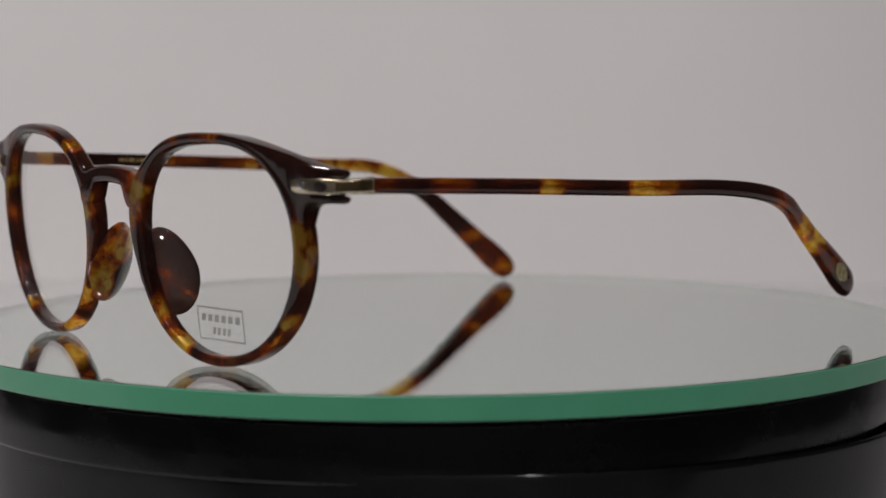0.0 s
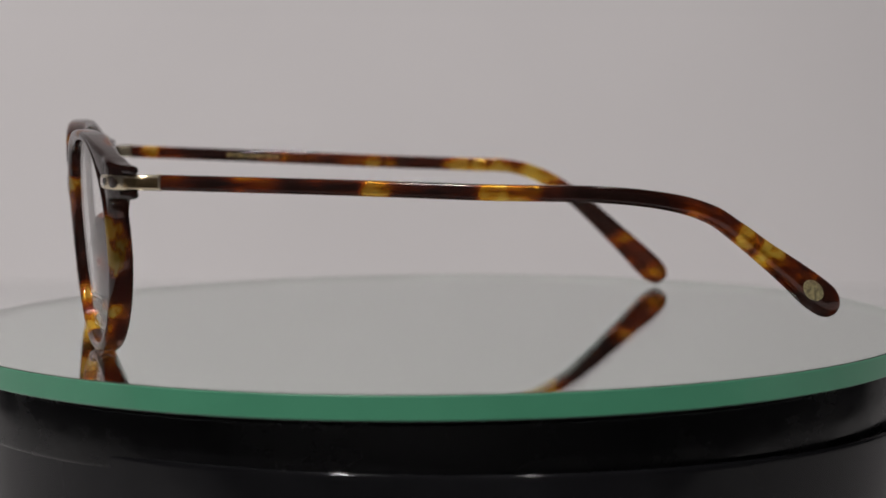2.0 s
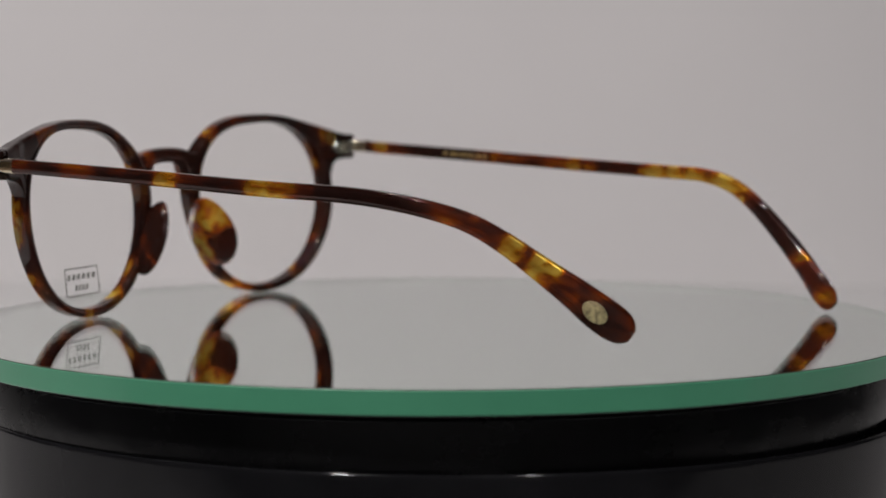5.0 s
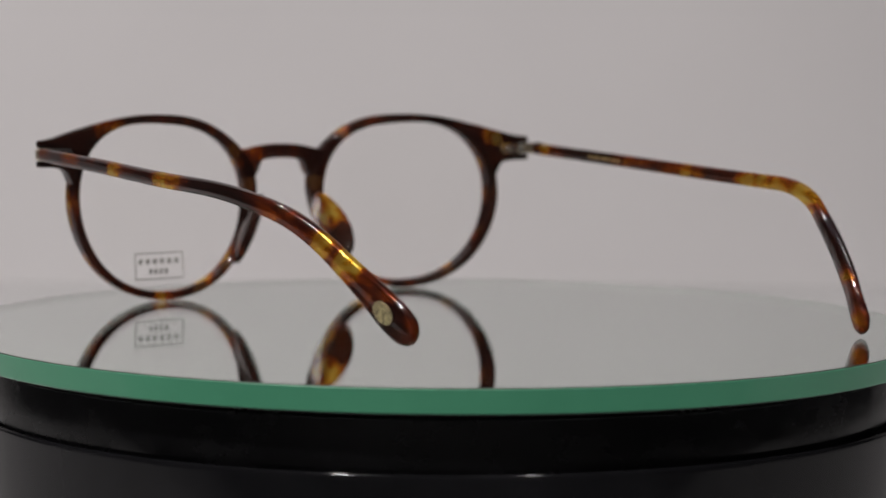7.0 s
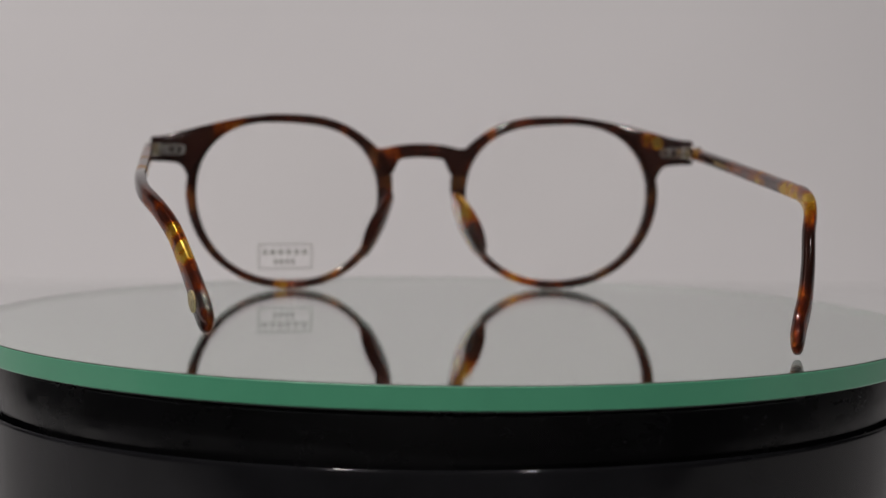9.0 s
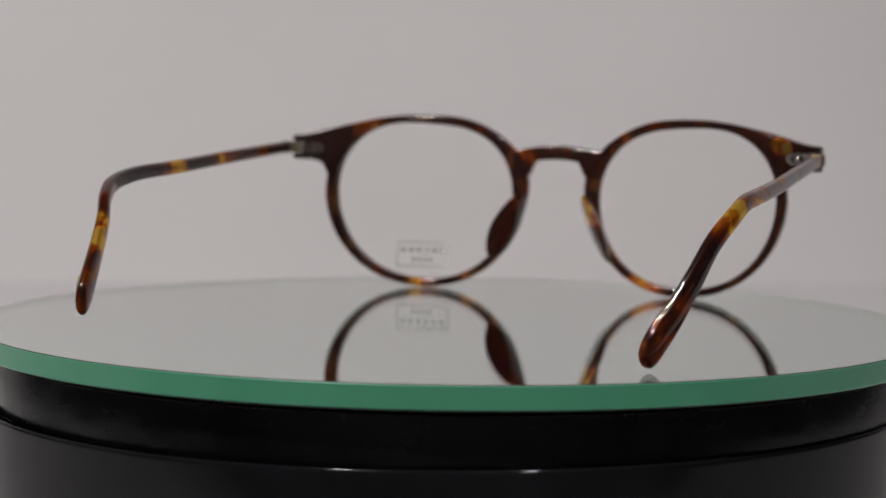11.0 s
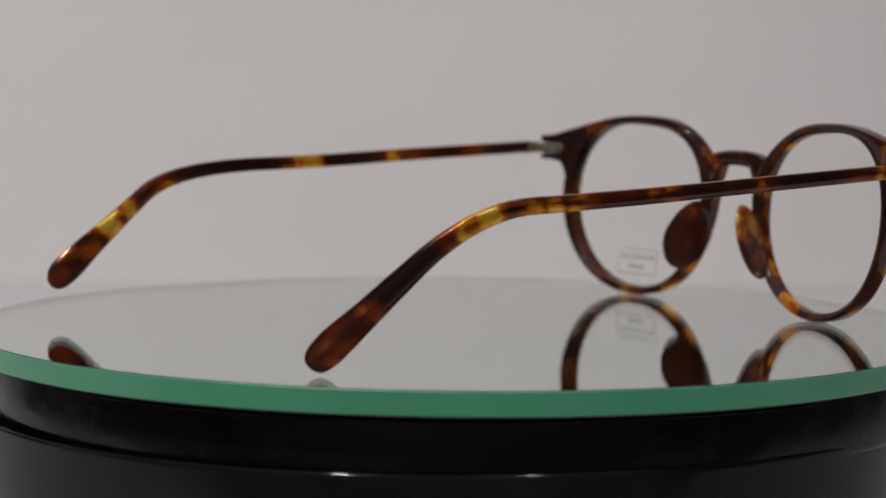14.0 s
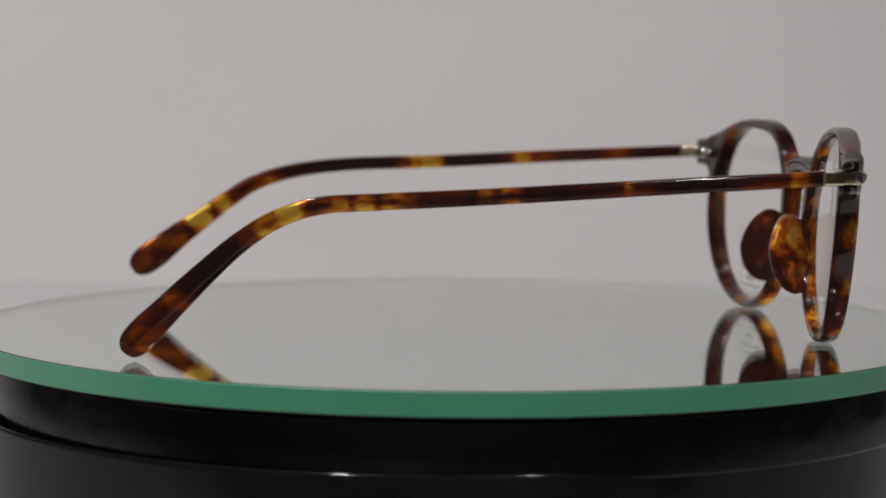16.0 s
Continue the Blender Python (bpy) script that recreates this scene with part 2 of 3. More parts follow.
def loft(rings, closed=False, caps=True):
    """A skin over rings of equally many points."""
    bm = bmesh.new()
    vs = [[bm.verts.new(p) for p in r] for r in rings]
    n, k = len(vs), len(vs[0])
    for i in range(n if closed else n - 1):
        a, b = vs[i], vs[(i + 1) % n]
        for j in range(k):
            bm.faces.new((a[j], a[(j + 1) % k], b[(j + 1) % k], b[j]))
    if caps and not closed:
        bm.faces.new(vs[0])
        bm.faces.new(vs[-1])
    return bm


def round_box(w, h, r, n=4):
    """The outline of a box with round corners, centred."""
    pts = []
    for cx, cy, a in ((w / 2 - r, h / 2 - r, 0), (-w / 2 + r, h / 2 - r, 90), (-w / 2 + r, -h / 2 + r, 180), (w / 2 - r, -h / 2 + r, 270)):
        for i in range(n + 1):
            t = radians(a + 90 * i / n)
            pts.append((cx + r * math.cos(t), cy + r * math.sin(t)))
    return pts


def soft_oval(w, h, power, n=28):
    """An outline between an ellipse (power 2) and a box with round corners."""
    pts = []
    for i in range(n):
        t = 2 * math.pi * (i + 0.5) / n
        c, s = math.cos(t), math.sin(t)
        pts.append((w / 2 * math.copysign(abs(c) ** (2 / power), c), h / 2 * math.copysign(abs(s) ** (2 / power), s)))
    return pts


def box(x0, y0, z0, x1, y1, z1, bevel=0.0, seg=2):
    bm = bmesh.new()
    bmesh.ops.create_cube(bm, size=1)
    for v in bm.verts:
        v.co = ((x0 + x1) / 2 + v.co.x * (x1 - x0), (y0 + y1) / 2 + v.co.y * (y1 - y0), (z0 + z1) / 2 + v.co.z * (z1 - z0))
    if bevel:
        bmesh.ops.bevel(bm, geom=bm.edges[:], offset=bevel, segments=seg, affect="EDGES", profile=0.5)
    return bm


def turned(profile, n=160):
    """A solid of revolution about z; profile: radius, height."""
    bm = bmesh.new()
    rings = [[bm.verts.new((r * math.cos(2 * math.pi * i / n), r * math.sin(2 * math.pi * i / n), z)) for i in range(n)] for r, z in profile]
    for a, b in zip(rings, rings[1:]):
        for i in range(n):
            bm.faces.new((a[i], a[(i + 1) % n], b[(i + 1) % n], b[i]))
    return bm, rings


def spline(points, n):
    """n + 1 points of a smooth curve through the given ones, each with any number of values."""
    p = np.array(points, float)
    out = []
    for i in range(n + 1):
        s = i / n * (len(p) - 1)
        k = min(int(s), len(p) - 2)
        u = s - k
        a, b, c, d = p[max(k - 1, 0)], p[k], p[k + 1], p[min(k + 2, len(p) - 1)]
        out.append(0.5 * (2 * b + (c - a) * u + (2 * a - 5 * b + 4 * c - d) * u * u + (3 * b - 3 * c + d - a) * u ** 3))
    return out


# ---- the room ----
def room():
    # the white back wall runs down into a wide cove, like a studio sweep
    rings, bow = [], 1.3
    for i in range(42):
        if i < 2:
            y, z, a = 1.30, (1.65, 0.5)[i], 0.0
        else:
            a = radians(55 * (i - 1) / 40)
            y, z = 1.30 - bow * (1 - math.cos(a)), 0.5 - bow * math.sin(a)
        rings.append([(-2.0, y, z), (2.0, y, z), (2.0, y + 0.08 * math.cos(a), z - 0.08 * math.sin(a)), (-2.0, y + 0.08 * math.cos(a), z - 0.08 * math.sin(a))])
    rings.append([(x, y, -0.75) for x, y, z in rings[-1]])
    wall = part("wall_back", loft(rings), WALL)
    tagged(wall, "plain white painted wall with a coved foot", "wall", kind="structure")
    # unseen walls, added to shape what the black turntable reflects
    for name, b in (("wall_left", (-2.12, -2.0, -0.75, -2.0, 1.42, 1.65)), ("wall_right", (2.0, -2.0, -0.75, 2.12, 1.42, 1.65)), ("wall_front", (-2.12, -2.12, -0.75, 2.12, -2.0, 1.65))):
        tagged(part(name, box(*b), FRONTWALL if name == "wall_front" else UNSEEN_DARK, smooth=False), "unseen plain wall, its grey set for reflections in the turntable", "wall", kind="structure")
    tagged(part("floor", box(-2.12, -2.12, -0.87, 2.12, 1.42, -0.75), DARKFLOOR, smooth=False), "dark grey floor of the room", "floor", kind="structure")
    tagged(part("ceiling", box(-2.12, -2.12, 1.65, 2.12, 1.42, 1.77), UNSEEN_DARK, smooth=False), "unseen dark grey ceiling with round downlights", "ceiling", kind="structure")
    glow = lamp_glow("downlight_glow", 12.0)
    for at, watts in LAMPS:
        lamp = tagged(new("downlight"), "round white ceiling downlight, switched on", "ceiling light", "ceiling downlights")
        lamp.location = (at[0], at[1], 1.65)
        bm, rings = turned([(0.045, -0.006), (0.052, -0.010), (0.058, -0.006), (0.060, 0.0)], 40)
        part("bezel", bm, SILVER, lamp)
        bm, rings = turned([(0.046, -0.004)], 40)
        bm.faces.new(rings[0])
        part("diffuser", bm, glow, lamp)


def work_table():
    t = tagged(new("table"), "plain light grey table carrying the turntable", "table")
    t.location = (0, 0, -0.75)
    top = 0.75 - 0.0642
    part("tabletop", box(-0.9, -0.22, top - 0.03, 0.9, 0.72, top, 0.004), TABLE, t)
    for x in (-0.82, 0.82):
        for y in (-0.17, 0.67):
            part("leg", box(x - 0.03, y - 0.03, 0, x + 0.03, y + 0.03, top - 0.03, 0.004), TABLE, t)


# ---- the turntable ----
def turntable_base():
    base = tagged(new("turntable"), "black glossy plastic motor turntable on the grey table", "turntable")
    base.location = (0, 0, -0.0642)
    bm, rings = turned([(0.0, 0.0035), (0.096, 0.0035), (0.099, 0.0), (0.1010, 0.002), (0.1013, 0.0484), (0.1013, 0.0490), (0.10122, 0.0493), (0.1010, 0.0495), (0.10065, 0.04955), (0.10045, 0.0494), (0.10045, 0.0460), (0.0, 0.0460)], 200)
    part("body", bm, PLASTIC_LOW, base)
    for a in (45, 165, 285):
        bm, rings = turned([(0.0, 0.0), (0.008, 0.0), (0.009, 0.0038), (0.0, 0.0038)], 24)
        bmesh.ops.translate(bm, vec=(0.08 * math.cos(radians(a)), 0.08 * math.sin(radians(a)), 0), verts=bm.verts)
        part("foot", bm, PLASTIC, base)


def platter():
    p = tagged(new("mirror_disc"), "round mirror glass disc with green edge and black underside shell", "mirror disc")
    R, T, c = 0.1038, 0.0046, 0.00022
    bm, rings = turned([(R - c, 0.0)], 200)
    bm.faces.new(rings[0])
    glass = part("glass_plate", bm, PLATE_GLASS, p, "clear glass top face", smooth=False)
    glass.visible_shadow = False
    bm, rings = turned([(R - c - 0.00005, -T + 0.00005)], 200)
    bm.faces.new(rings[0])
    part("silvering", bm, MIRROR, p, "mirror silvering under the glass", smooth=False)
    # added dark ring: keeps the bright green edge from showing through the top
    bm, rings = turned([(R - c, -0.00012), (R - c, -T + 0.0001)], 200)
    part("inner_dark_ring", bm, INNER_DARK, p, "added dark ring that hides the lit edge seen through the glass")
    bm, rings = turned([(R - 0.0001, -c), (R, -c - 0.0001), (R, -T + c), (R - c, -T)], 200)
    part("edge", bm, EDGE, p, "polished green glass edge")
    bm, rings = turned([(R - c, 0.0), (R - 0.0001, -c)], 200)
    part("arris", bm, ARRIS, p, "fine ground rim of the glass")
    bm, rings = turned([(0.0, -T - 0.0001), (R - 0.0020, -T - 0.0001), (R - 0.0022, -T - 0.0006), (0.0985, -T - 0.0007), (0.0997, -T - 0.0013), (0.1000, -T - 0.0020), (0.1001, -0.0160), (0.1001, -0.0164), (0.0999, -0.0167), (0.0990, -0.0169), (0.0, -0.0169)], 200)
    part("platter_shell", bm, PLASTIC, p, "black glossy plastic platter shell")
    return p


END = -6.2  # where the metal joint meets the acetate arm


# ---- the spectacles, in millimetres of their own space; z = 0 is the glass on which they stand ----
LENS_X, LENS_Z = 33.9, 21.95


def front_y(x, z):
    return 7.2 + 0.07 * (z - 20) - 0.0018 * x * x


def opening(a):
    """The radius of the lens opening at the angle a, counted from the temple side."""
    c, s = math.cos, math.sin
    return 21.57 + 0.12 * c(a) + 0.39 * s(a) + 1.49 * c(2 * a) + 0.31 * s(2 * a) - 0.03 * c(3 * a) + 0.55 * s(3 * a) - 0.37 * c(4 * a) - 0.04 * s(4 * a)


def bell(a, at, wide):
    d = (math.degrees(a) - at + 180) % 360 - 180
    return math.exp(-(d / wide) ** 2)


def rim_width(a):
    return 1.55 + 1.05 * bell(a, 5, 40) + 2.5 * bell(a, 165, 24) + 0.45 * bell(a, 90, 40) + 0.6 * bell(a, 120, 28) + 0.45 * bell(a, 270, 40) + 0.5 * bell(a, 205, 25)


def at(x, y, z):
    return (x * MM, y * MM, z * MM)


def rim(side, n=144):
    rings = []
    for i in range(n):
        a = 2 * math.pi * i / n
        r, w = opening(a), rim_width(a)
        thick = 4.1 + 0.5 * bell(a, 0, 50)
        ring = []
        for u, v in round_box(w, thick, min(1.2, w * 0.46), 6):
            d = r + w / 2 + u
            x, z = side * (LENS_X + d * math.cos(a)), LENS_Z + d * math.sin(a)
            ring.append(at(x, front_y(x, z) + v - 0.2, z))
        rings.append(ring)
    return loft(rings, closed=True)


def lens(side, n=96, rows=8):
    bm = bmesh.new()
    faces = []
    for back in (0, 1):
        mid = bm.verts.new(at(side * LENS_X, front_y(LENS_X, LENS_Z) + 0.9 - 1.3 * back, LENS_Z))
        last = None
        for k in range(1, rows + 1):
            ring = []
            for i in range(n):
                a = 2 * math.pi * i / n
                d = (opening(a) + 0.6) * k / rows
                x, z = side * (LENS_X + d * math.cos(a)), LENS_Z + d * math.sin(a)
                ring.append(bm.verts.new(at(x, front_y(x, z) + 0.9 * (1 - (d / 24) ** 2) - 1.3 * back, z)))
            for i in range(n):
                j = (i + 1) % n
                bm.faces.new((mid, ring[i], ring[j]) if last is None else (last[i], ring[i], ring[j], last[j]))
            last = ring
        faces.append(last)
    for i in range(n):
        j = (i + 1) % n
        bm.faces.new((faces[0][i], faces[0][j], faces[1][j], faces[1][i]))
    for ring in faces:
        for i in range(n):
            bm.edges.get((ring[i], ring[(i + 1) % n])).smooth = False
    return bm


def bridge():
    rings = []
    for i in range(33):
        s = -1 + 2 * i / 32
        x = 11.2 * s
        top = 36.5 - 1.2 * min(1.0, abs(s) / 0.85) ** 2.2 + 0.4 * max(0, abs(s) - 0.85)
        low = 33.0 - 0.5 * (x / 5.5) ** 2 - 1.6 * max(0, abs(x) - 5.5) ** 1.3
        low = max(low, 28.5)
        ring = [at(x, front_y(x, 34) + v - 0.2, (top + low) / 2 + u) for u, v in round_box(top - low, 3.8, 1.1, 5)]
        rings.append(ring)
    return loft(rings)


def end_piece(side):
    """The solid wing between rim and hinge."""
    rings = []

    def rim_height(x):
        best = min((abs(LENS_X + (opening(a) + rim_width(a) * 0.55) * math.cos(a) - x), a) for a in [radians(k * 0.5) for k in range(-20, 240)])[1]
        return LENS_Z + (opening(best) + rim_width(best) * 0.55) * math.sin(best)

    for x, top, low, thick, back in spline([(37, 42.9, 41.9, 3.6, 0), (42, 43.2, 41.0, 4.0, 0), (46, 42.7, 39.6, 4.1, 0), (52, 41.5, 34.6, 4.3, 0), (57.4, 40.2, 24.5, 3.7, 0), (58.5, 39.9, 26.5, 3.8, 0), (59.6, 39.6, 29.4, 4.1, 0), (60.6, 39.3, 30.9, 4.4, 0), (61.8, 38.95, 31.5, 4.4, 0), (63.5, 38.5, 31.75, 4.2, 0.2), (65.6, 38.2, 31.95, 3.3, 0.6)], 24):
        ring = []
        if x < 57.0:
            low = rim_height(x)
        for u, v in round_box(max(top - low, 1.0), thick, min(1.15, max(top - low, 1.0) * 0.46), 6):
            z = (top + low) / 2 + u
            ring.append(at(side * x, front_y(x, z) - 0.3 - back + v, z))
        rings.append(ring)
    return loft(rings)


def prong(side, z0, z1):
    """One of the two lips that hold the hinge; it sweeps back round the corner."""
    rings = []
    z = (z0 + z1) / 2
    for x, y, wide, tall in spline([(63.4, 0.7, 3.4, 1), (65.0, -0.1, 3.4, 1), (66.5, -0.9, 3.2, 1), (67.4, -1.2, 2.7, 0.98), (67.9, -1.6, 2.1, 0.85), (68.05, -2.0, 1.3, 0.5), (68.1, -2.2, 0.5, 0.15)], 22):
        lean = max(0.0, min(1.0, (x - 63.4) / 4.8))
        ring = []
        for u, v in round_box((z1 - z0) * tall, wide, min(wide, (z1 - z0) * tall) * 0.45, 5):
            ring.append(at(side * (x + v * lean * 0.8 - 0.6 * lean), y + v * (1 - lean * 0.75), z + u))
        rings.append(ring)
    return loft(rings)


def nose_pad(side):
    bm = bmesh.new()
    bmesh.ops.create_uvsphere(bm, u_segments=32, v_segments=20, radius=1)
    along = Vector((side * 0.37, 0.10, -0.93)).normalized()
    back = Vector((side * 0.30, -0.95, 0.05))
    back = (back - along * back.dot(along)).normalized()
    out = along.cross(back)
    mid = Vector((side * 11.95, 2.7, 16.4))
    for v in bm.verts:
        x, y, z = v.co
        flare = 1.0 - 0.18 * max(0, -x)
        p = mid + along * (9.0 * x) + back * (6.0 * y * flare + 0.8 * x) + out * (1.7 * z + 0.5 * (1 - y * y) * (1 if side > 0 else -1))
        v.co = p * MM
    return bm


def temple(side, path):
    """path: x, y, z, height, thickness of the arm from hinge to tip."""
    pts = spline(path, 90)
    rings = []
    for i, q in enumerate(pts):
        p = Vector(q[:3])
        way = (Vector(pts[min(i + 1, len(pts) - 1)][:3]) - Vector(pts[max(i - 1, 0)][:3])).normalized()
        across = way.cross(Vector((0, 0, 1))).normalized()
        up = across.cross(way).normalized()
        s = i / (len(pts) - 1)
        rings.append([(p + up * u + across * v) * MM for u, v in soft_oval(q[3], q[4], 3.4 - 1.2 * min(1.0, max(0.0, (s - 0.35) / 0.3)))])
    return loft(rings)


def core_wire(path):
    """The flat metal wire that runs inside the arm to its flared tip."""
    pts, rings = spline(path, 90)[:78], []
    for i, q in enumerate(pts):
        way = Vector(pts[min(i + 1, len(pts) - 1)][:3]) - Vector(pts[max(i - 1, 0)][:3])
        across = way.cross(Vector((0, 0, 1))).normalized()
        up = across.cross(way).normalized()
        rings.append([(Vector(q[:3]) + up * u + across * v) * MM for u, v in round_box(0.9, 0.6, 0.2, 2)])
    return loft(rings)


L_PATH = [(-68.3, -6.2, 35.0, 2.9, 2.5), (-68.9, -38.6, 33.57, 3.0, 2.5), (-69.3, -66.3, 32.15, 3.1, 2.5), (-69.4, -88.1, 31.35, 3.2, 2.5), (-68.3, -101.7, 29.65, 3.4, 2.5),
          (-65.4, -110.8, 26.95, 3.7, 2.6), (-62.6, -117.1, 23.15, 4.1, 2.7), (-60.5, -123.5, 18.55, 4.8, 2.8), (-58.8, -129.5, 14.25, 6.0, 2.9), (-57.6, -133.9, 10.85, 6.9, 2.9),
          (-56.7, -137.2, 8.55, 6.6, 2.8), (-56.2, -138.9, 7.35, 5.0, 2.3), (-56.0, -139.8, 6.75, 2.5, 1.3)]
R_PATH = [(67.7, -6.2, 34.9, 2.9, 2.5), (68.6, -39.3, 33.1, 3.0, 2.5), (69.3, -67.0, 31.5, 3.1, 2.5), (69.3, -88.8, 30.4, 3.2, 2.5), (69.0, -99.7, 29.7, 3.3, 2.6),
          (68.1, -107.6, 27.2, 3.5, 2.7), (65.8, -114.7, 22.5, 3.9, 2.8), (63.9, -121.3, 16.5, 4.6, 2.9), (61.7, -127.3, 10.5, 5.4, 3.0), (59.7, -131.2, 6.4, 6.2, 3.0),
          (58.7, -133.5, 4.0, 6.1, 3.0), (58.2, -134.9, 2.65, 5.3, 2.6), (57.9, -135.7, 1.9, 3.8, 1.9), (57.8, -136.1, 1.5, 1.8, 1.0)]


def oval_badge(mid, normal, up, a, b, thick):
    normal, up = Vector(normal).normalized(), Vector(up)
    up = (up - normal * up.dot(normal)).normalized()
    side = normal.cross(up)
    rings = []
    for h, s in ((-0.6 * thick, 1.0), (0.7 * thick, 1.0), (thick, 0.93)):
        rings.append([(Vector(mid) + normal * h + up * (a * s * math.cos(t)) + side * (b * s * math.sin(t))) * MM for t in [2 * math.pi * i / 40 for i in range(40)]])
    return loft(rings)


def bar(points, thick, wide, mat, name, parent, label=""):
    """A thin printed line between two places, with the given thickness along y."""
    (x0, y0, z0), (x1, y1, z1) = points
    d = Vector((x1 - x0, y1 - y0, z1 - z0))
    up = Vector((0, -0.1, 1)) if abs(d.x) + abs(d.y) > abs(d.z) else Vector((1, 0, 0))
    n = d.cross(up).normalized()
    u = n.cross(d).normalized()
    ring = lambda p: [(Vector(p) + u * (wide * i / 2) + n * (thick * j / 2)) * MM for i, j in ((1, 1), (-1, 1), (-1, -1), (1, -1))]
    return part(name, loft([ring((x0, y0, z0)), ring((x1, y1, z1))]), mat, parent, label, smooth=False)


def spectacles():
    g = tagged(new("spectacles"), "tortoiseshell acetate spectacles with clear lenses, open on the mirror disc", "glasses")
    part("bridge", bridge(), ACETATE_FRONT, g, "dark tortoiseshell keyhole bridge")
    for side in (-1, 1):
        part("rim", rim(side), ACETATE_FRONT, g, "polished tortoiseshell rim")
        ls = part("lens", lens(side), LENS_GLASS, g, "clear demo lens")
        ls.visible_shadow = False
        part("end_piece", end_piece(side), ACETATE_FRONT, g)
        part("hinge_lip", prong(side, 36.3, 38.1), ACETATE_FRONT, g)
        part("hinge_lip", prong(side, 31.9, 33.5), ACETATE_FRONT, g)
        part("nose_pad", nose_pad(side), ACETATE_PAD, g, "glossy tortoiseshell nose pad")
        if side < 0:
            print_on_lens(ls)
        arm = part("temple", temple(side, L_PATH if side < 0 else R_PATH), ACETATE_L if side < 0 else ACETATE_R, g, "slim tortoiseshell temple with curved flared tip")
        part("core_wire", core_wire(L_PATH if side < 0 else R_PATH), METAL, arm, "gold core wire inside the temple")
        hinge(side, g)
        if side < 0:
            part("emblem", oval_badge((-59.1, -133.85, 11.0), (-0.965, -0.262, 0), (0.2, -0.78, -0.6), 2.6, 1.75, 0.3), EMBLEM, arm, "oval matte gold emblem plate")
        else:
            y = -29.0
            for wide in (1.2, 0.5, 1.4, 0.5, 1.2, 1.2, 0.5, 1.5, 1.0):
                x, z = 68.0 - 1.22 - (-y - 29) * 0.002, 33.75 - (-y - 29) * 0.058
                bar(((x, y, z), (x, y - wide, z - 0.04 * wide)), 0.06, 0.8, GOLD_PRINT, "imprint", arm)
                y -= wide + 0.45
    return g


def print_on_lens(ls):
    """The grey printed box; its two lines of lettering are plain bars."""
    def p(x, z):
        d = math.hypot(x + LENS_X, z - LENS_Z)
        return (x, front_y(x, z) + 0.9 * (1 - (d / 24) ** 2) + 0.06, z)
    x0, x1, z0, z1 = -41.1, -27.8, 5.0, 11.0
    for a, b in (((x0, z0), (x1, z0)), ((x0, z1), (x1, z1)), ((x0, z0), (x0, z1)), ((x1, z0), (x1, z1))):
        bar((p(*a), p(*b)), 0.05, 0.34, PRINT, "print_border", ls)
    for i in range(6):
        x = -40.2 + i * 2.0
        bar((p(x, 9.1), p(x + 1.2, 9.1)), 0.05, 1.3, PRINT, "print_bar", ls)
    for i in range(4):
        x = -37.3 + i * 1.45
        bar((p(x, 6.7), p(x + 0.85, 6.7)), 0.05, 1.3, PRINT, "print_bar", ls)


HINGE_LINE = [(58.7, 4.45), (59.6, 4.25), (61.6, 3.75), (64.2, 2.65), (66.0, 1.3), (67.3, -0.1), (68.3, -1.5), (68.9, -3.0), (69.1, -4.4), (69.15, -6.2)]


def ribbon(side, line, tall, inner, outer, z):
    """A strip of metal along a line in the plan, from the depth inner to the depth outer of its normal; tall: its height all along."""
    pts, rings = spline([(x, y, h) for (x, y), h in zip(line, tall)], 8 * (len(line) - 1)), []
    for i, (x, y, h) in enumerate(pts):
        a, b = pts[max(i - 1, 0)], pts[min(i + 1, len(pts) - 1)]
        d = math.hypot(b[0] - a[0], b[1] - a[1])
        nx, ny = -(b[1] - a[1]) / d, (b[0] - a[0]) / d
        mid, deep = (inner + outer) / 2, outer - inner
        rings.append([at(side * (x + nx * (mid + v)), y + ny * (mid + v), z + u) for u, v in round_box(h, deep, min(h, deep) * 0.3, 3)])
    return loft(rings)


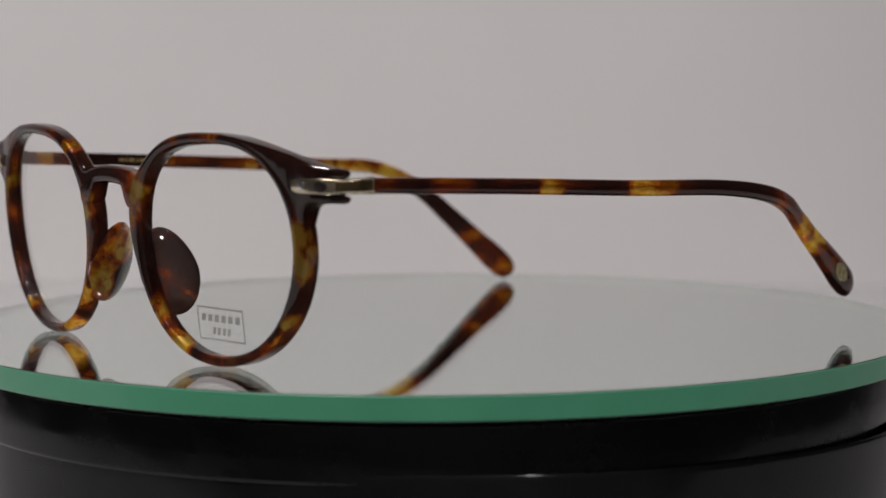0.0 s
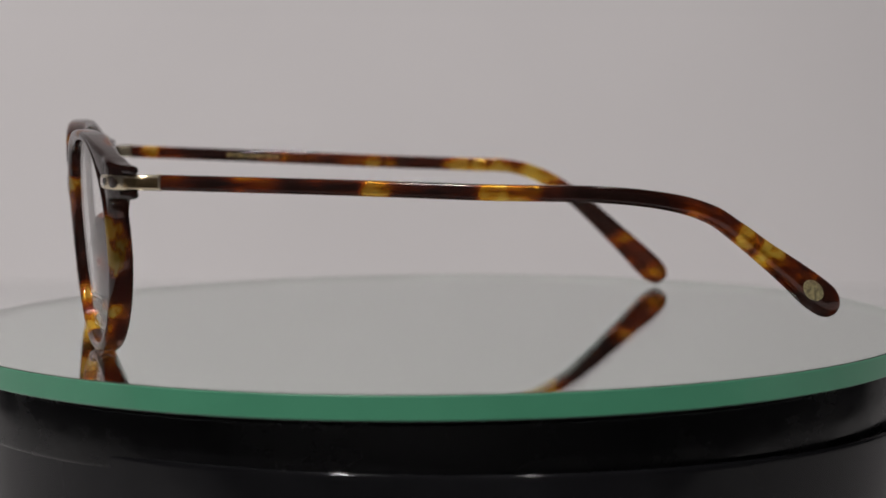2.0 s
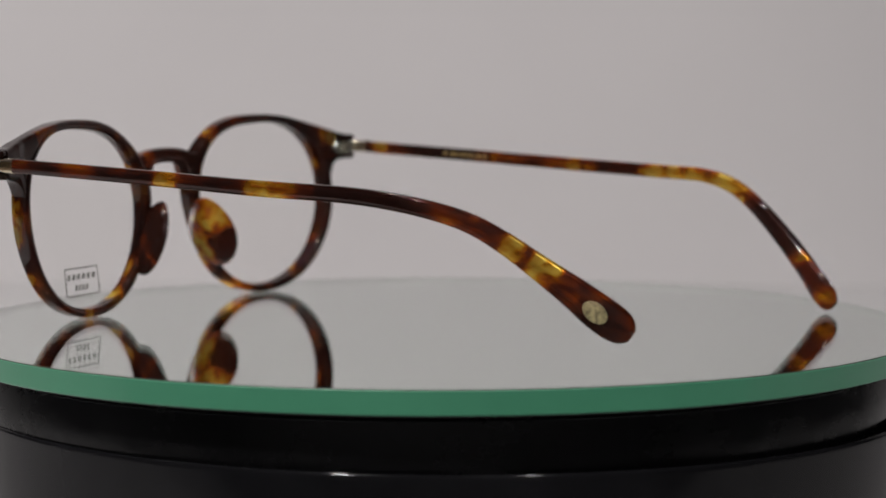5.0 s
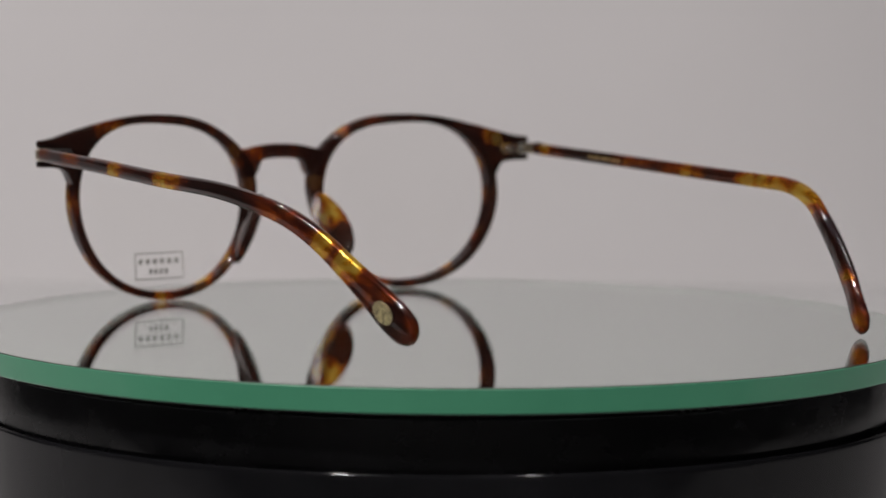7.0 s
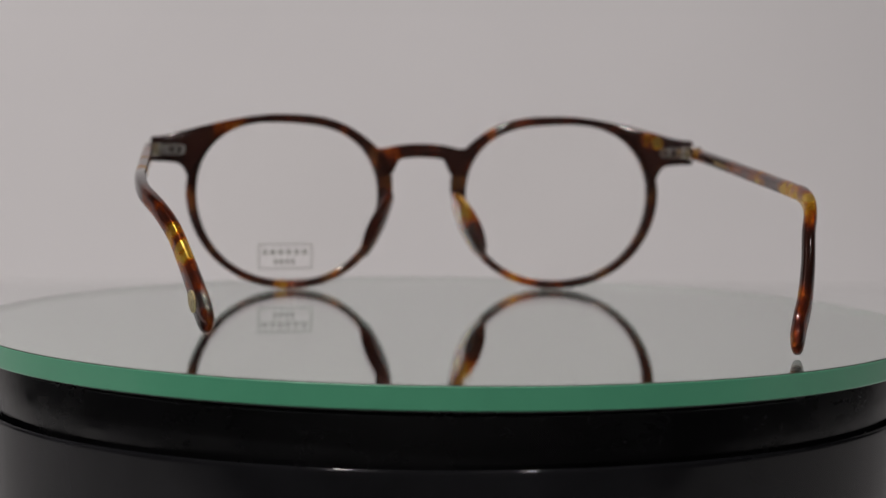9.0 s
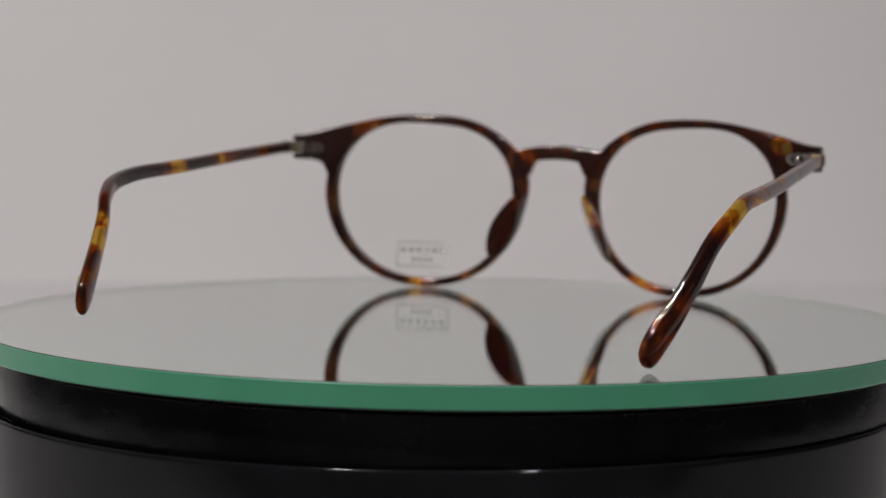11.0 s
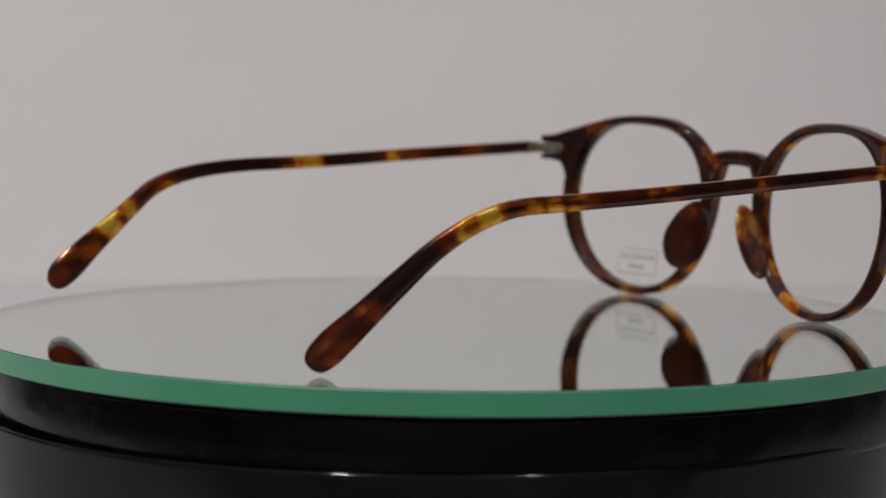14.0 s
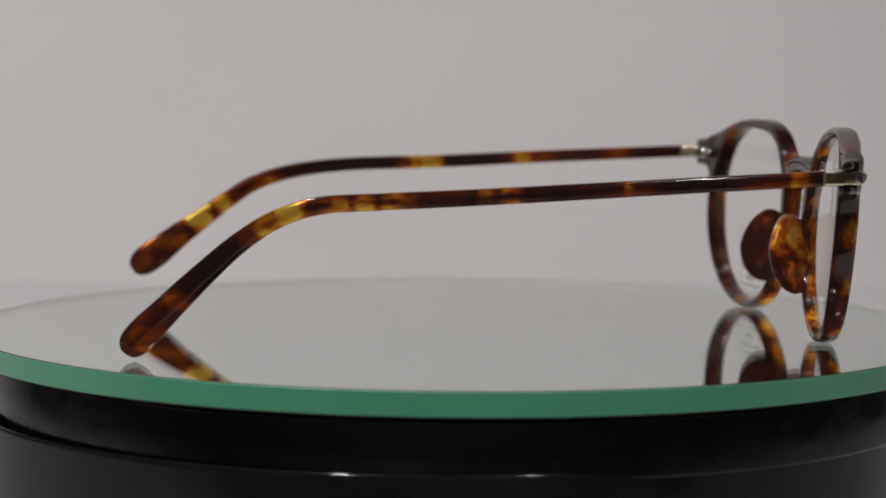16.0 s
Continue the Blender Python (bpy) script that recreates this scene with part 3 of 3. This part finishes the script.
def hinge(side, g):
    z = 34.95
    h = part("hinge", ribbon(side, HINGE_LINE[:6], [1.6, 2.5, 2.7, 2.7, 2.7, 2.6], -0.9, 0.0, z), METAL, g, "antique gold hinge plate set between two lips")
    rivet = box(*at(side * 61.0 - 0.95, 2.8, z - 0.8), *at(side * 61.0 + 0.95, 4.25, z + 0.8), 0.0003, 3)
    bmesh.ops.rotate(rivet, cent=at(side * 61.0, 3.8, z), matrix=Matrix.Rotation(radians(-15 * side), 3, "Z"), verts=rivet.verts)
    part("rivet", rivet, SILVER, h, "square silver rivet")
    # no hole is cut: a dark oval on the plate gives the slot's shade
    part("slot", oval_badge((side * 64.75, 2.38, z), (side * 0.5, 0.866, 0), (0, 0, 1), 1.0, 1.15, 0.16), SLOT, h, "dark oval painted as the shaded hinge slot")
    # the inner leaf: round end, screw, and a dark plate painted as the pocket's shade
    for name, x0, x1, y0, y1, tall, mat, label in (("leaf", 59.4, 65.6, -0.4, -2.0, 2.7, SILVER, "round-ended silver hinge leaf"), ("pocket", 60.5, 63.6, -1.9, -2.04, 1.6, SLOT, "dark plate painted as the shaded pocket of the leaf")):
        rings = []
        for y, grow in ((y0, 0.0), (y1 * 0.9 + y0 * 0.1, 0.0), (y1, -0.12)):
            rings.append([at(side * ((x0 + x1) / 2 + u), y, z + v) for u, v in round_box(x1 - x0 + grow, tall + grow, (tall + grow) * 0.46, 6)])
        part(name, loft(rings), mat, h, label)
    bm, r = turned([(0.0, 0.35), (0.45, 0.32), (0.62, 0.1), (0.62, -0.2), (0.0, -0.2)], 18)
    for v in bm.verts:
        v.co = at(side * 61.9 + v.co.x, -2.1 - v.co.z, z + v.co.y)
    part("screw", bm, SILVER, h)
    for low, high in ((-1.5, -0.65), (-0.55, 0.55), (0.65, 1.5)):
        bm, r = turned([(0.0, low), (0.85, low), (1.0, low + 0.15), (1.0, high - 0.15), (0.85, high), (0.0, high)], 20)
        for v in bm.verts:
            v.co = at(side * 65.7 + v.co.x * 0.85, -1.7 + v.co.y * 0.85, z + v.co.z)
        part("barrel", bm, SILVER, h)
    arm = part("metal_arm", ribbon(side, HINGE_LINE[5:], [2.5, 2.7, 2.8, 2.85, 2.9], -1.9, 0.0, z + 0.03), METAL, g, "antique gold metal temple joint")
    collar = [[at(side * (68.1 + v), y, z + 0.05 + u) for u, v in round_box(hh, ww, 0.35, 3)] for y, hh, ww in ((END + 0.45, 2.9, 2.2), (END + 0.35, 3.12, 2.36), (END - 0.05, 3.12, 2.36), (END - 0.1, 3.0, 2.3))]
    part("collar", loft(collar), METAL, arm)
    part("inlay", ribbon(side, [(66.1, 1.0)] + HINGE_LINE[5:9] + [(69.13, END + 0.6)], [1.5, 1.75, 1.8, 1.8, 1.8, 1.8], -0.1, 0.07, z + 0.03), INLAY, arm, "dull gold engraved panel")


room()
work_table()
turntable_base()
PLATTER = platter()
SPECTACLES = spectacles()


def motions():
    disc_rows, glasses_rows = [], []
    for t, turn, lean_x, lean_y, lift in TURN:
        m = pose(0, 0, lift * MM, lean_x, lean_y, 0) @ pose(0, 0, 0, 0, 0, turn)
        disc_rows.append((t, m @ DISC_SEAT))
        glasses_rows.append((t, m @ pose(0, 0, 0, -0.405, 0.108, 0) @ GLASSES_SEAT))
    walk(PLATTER, disc_rows)
    walk(SPECTACLES, glasses_rows)


motions()
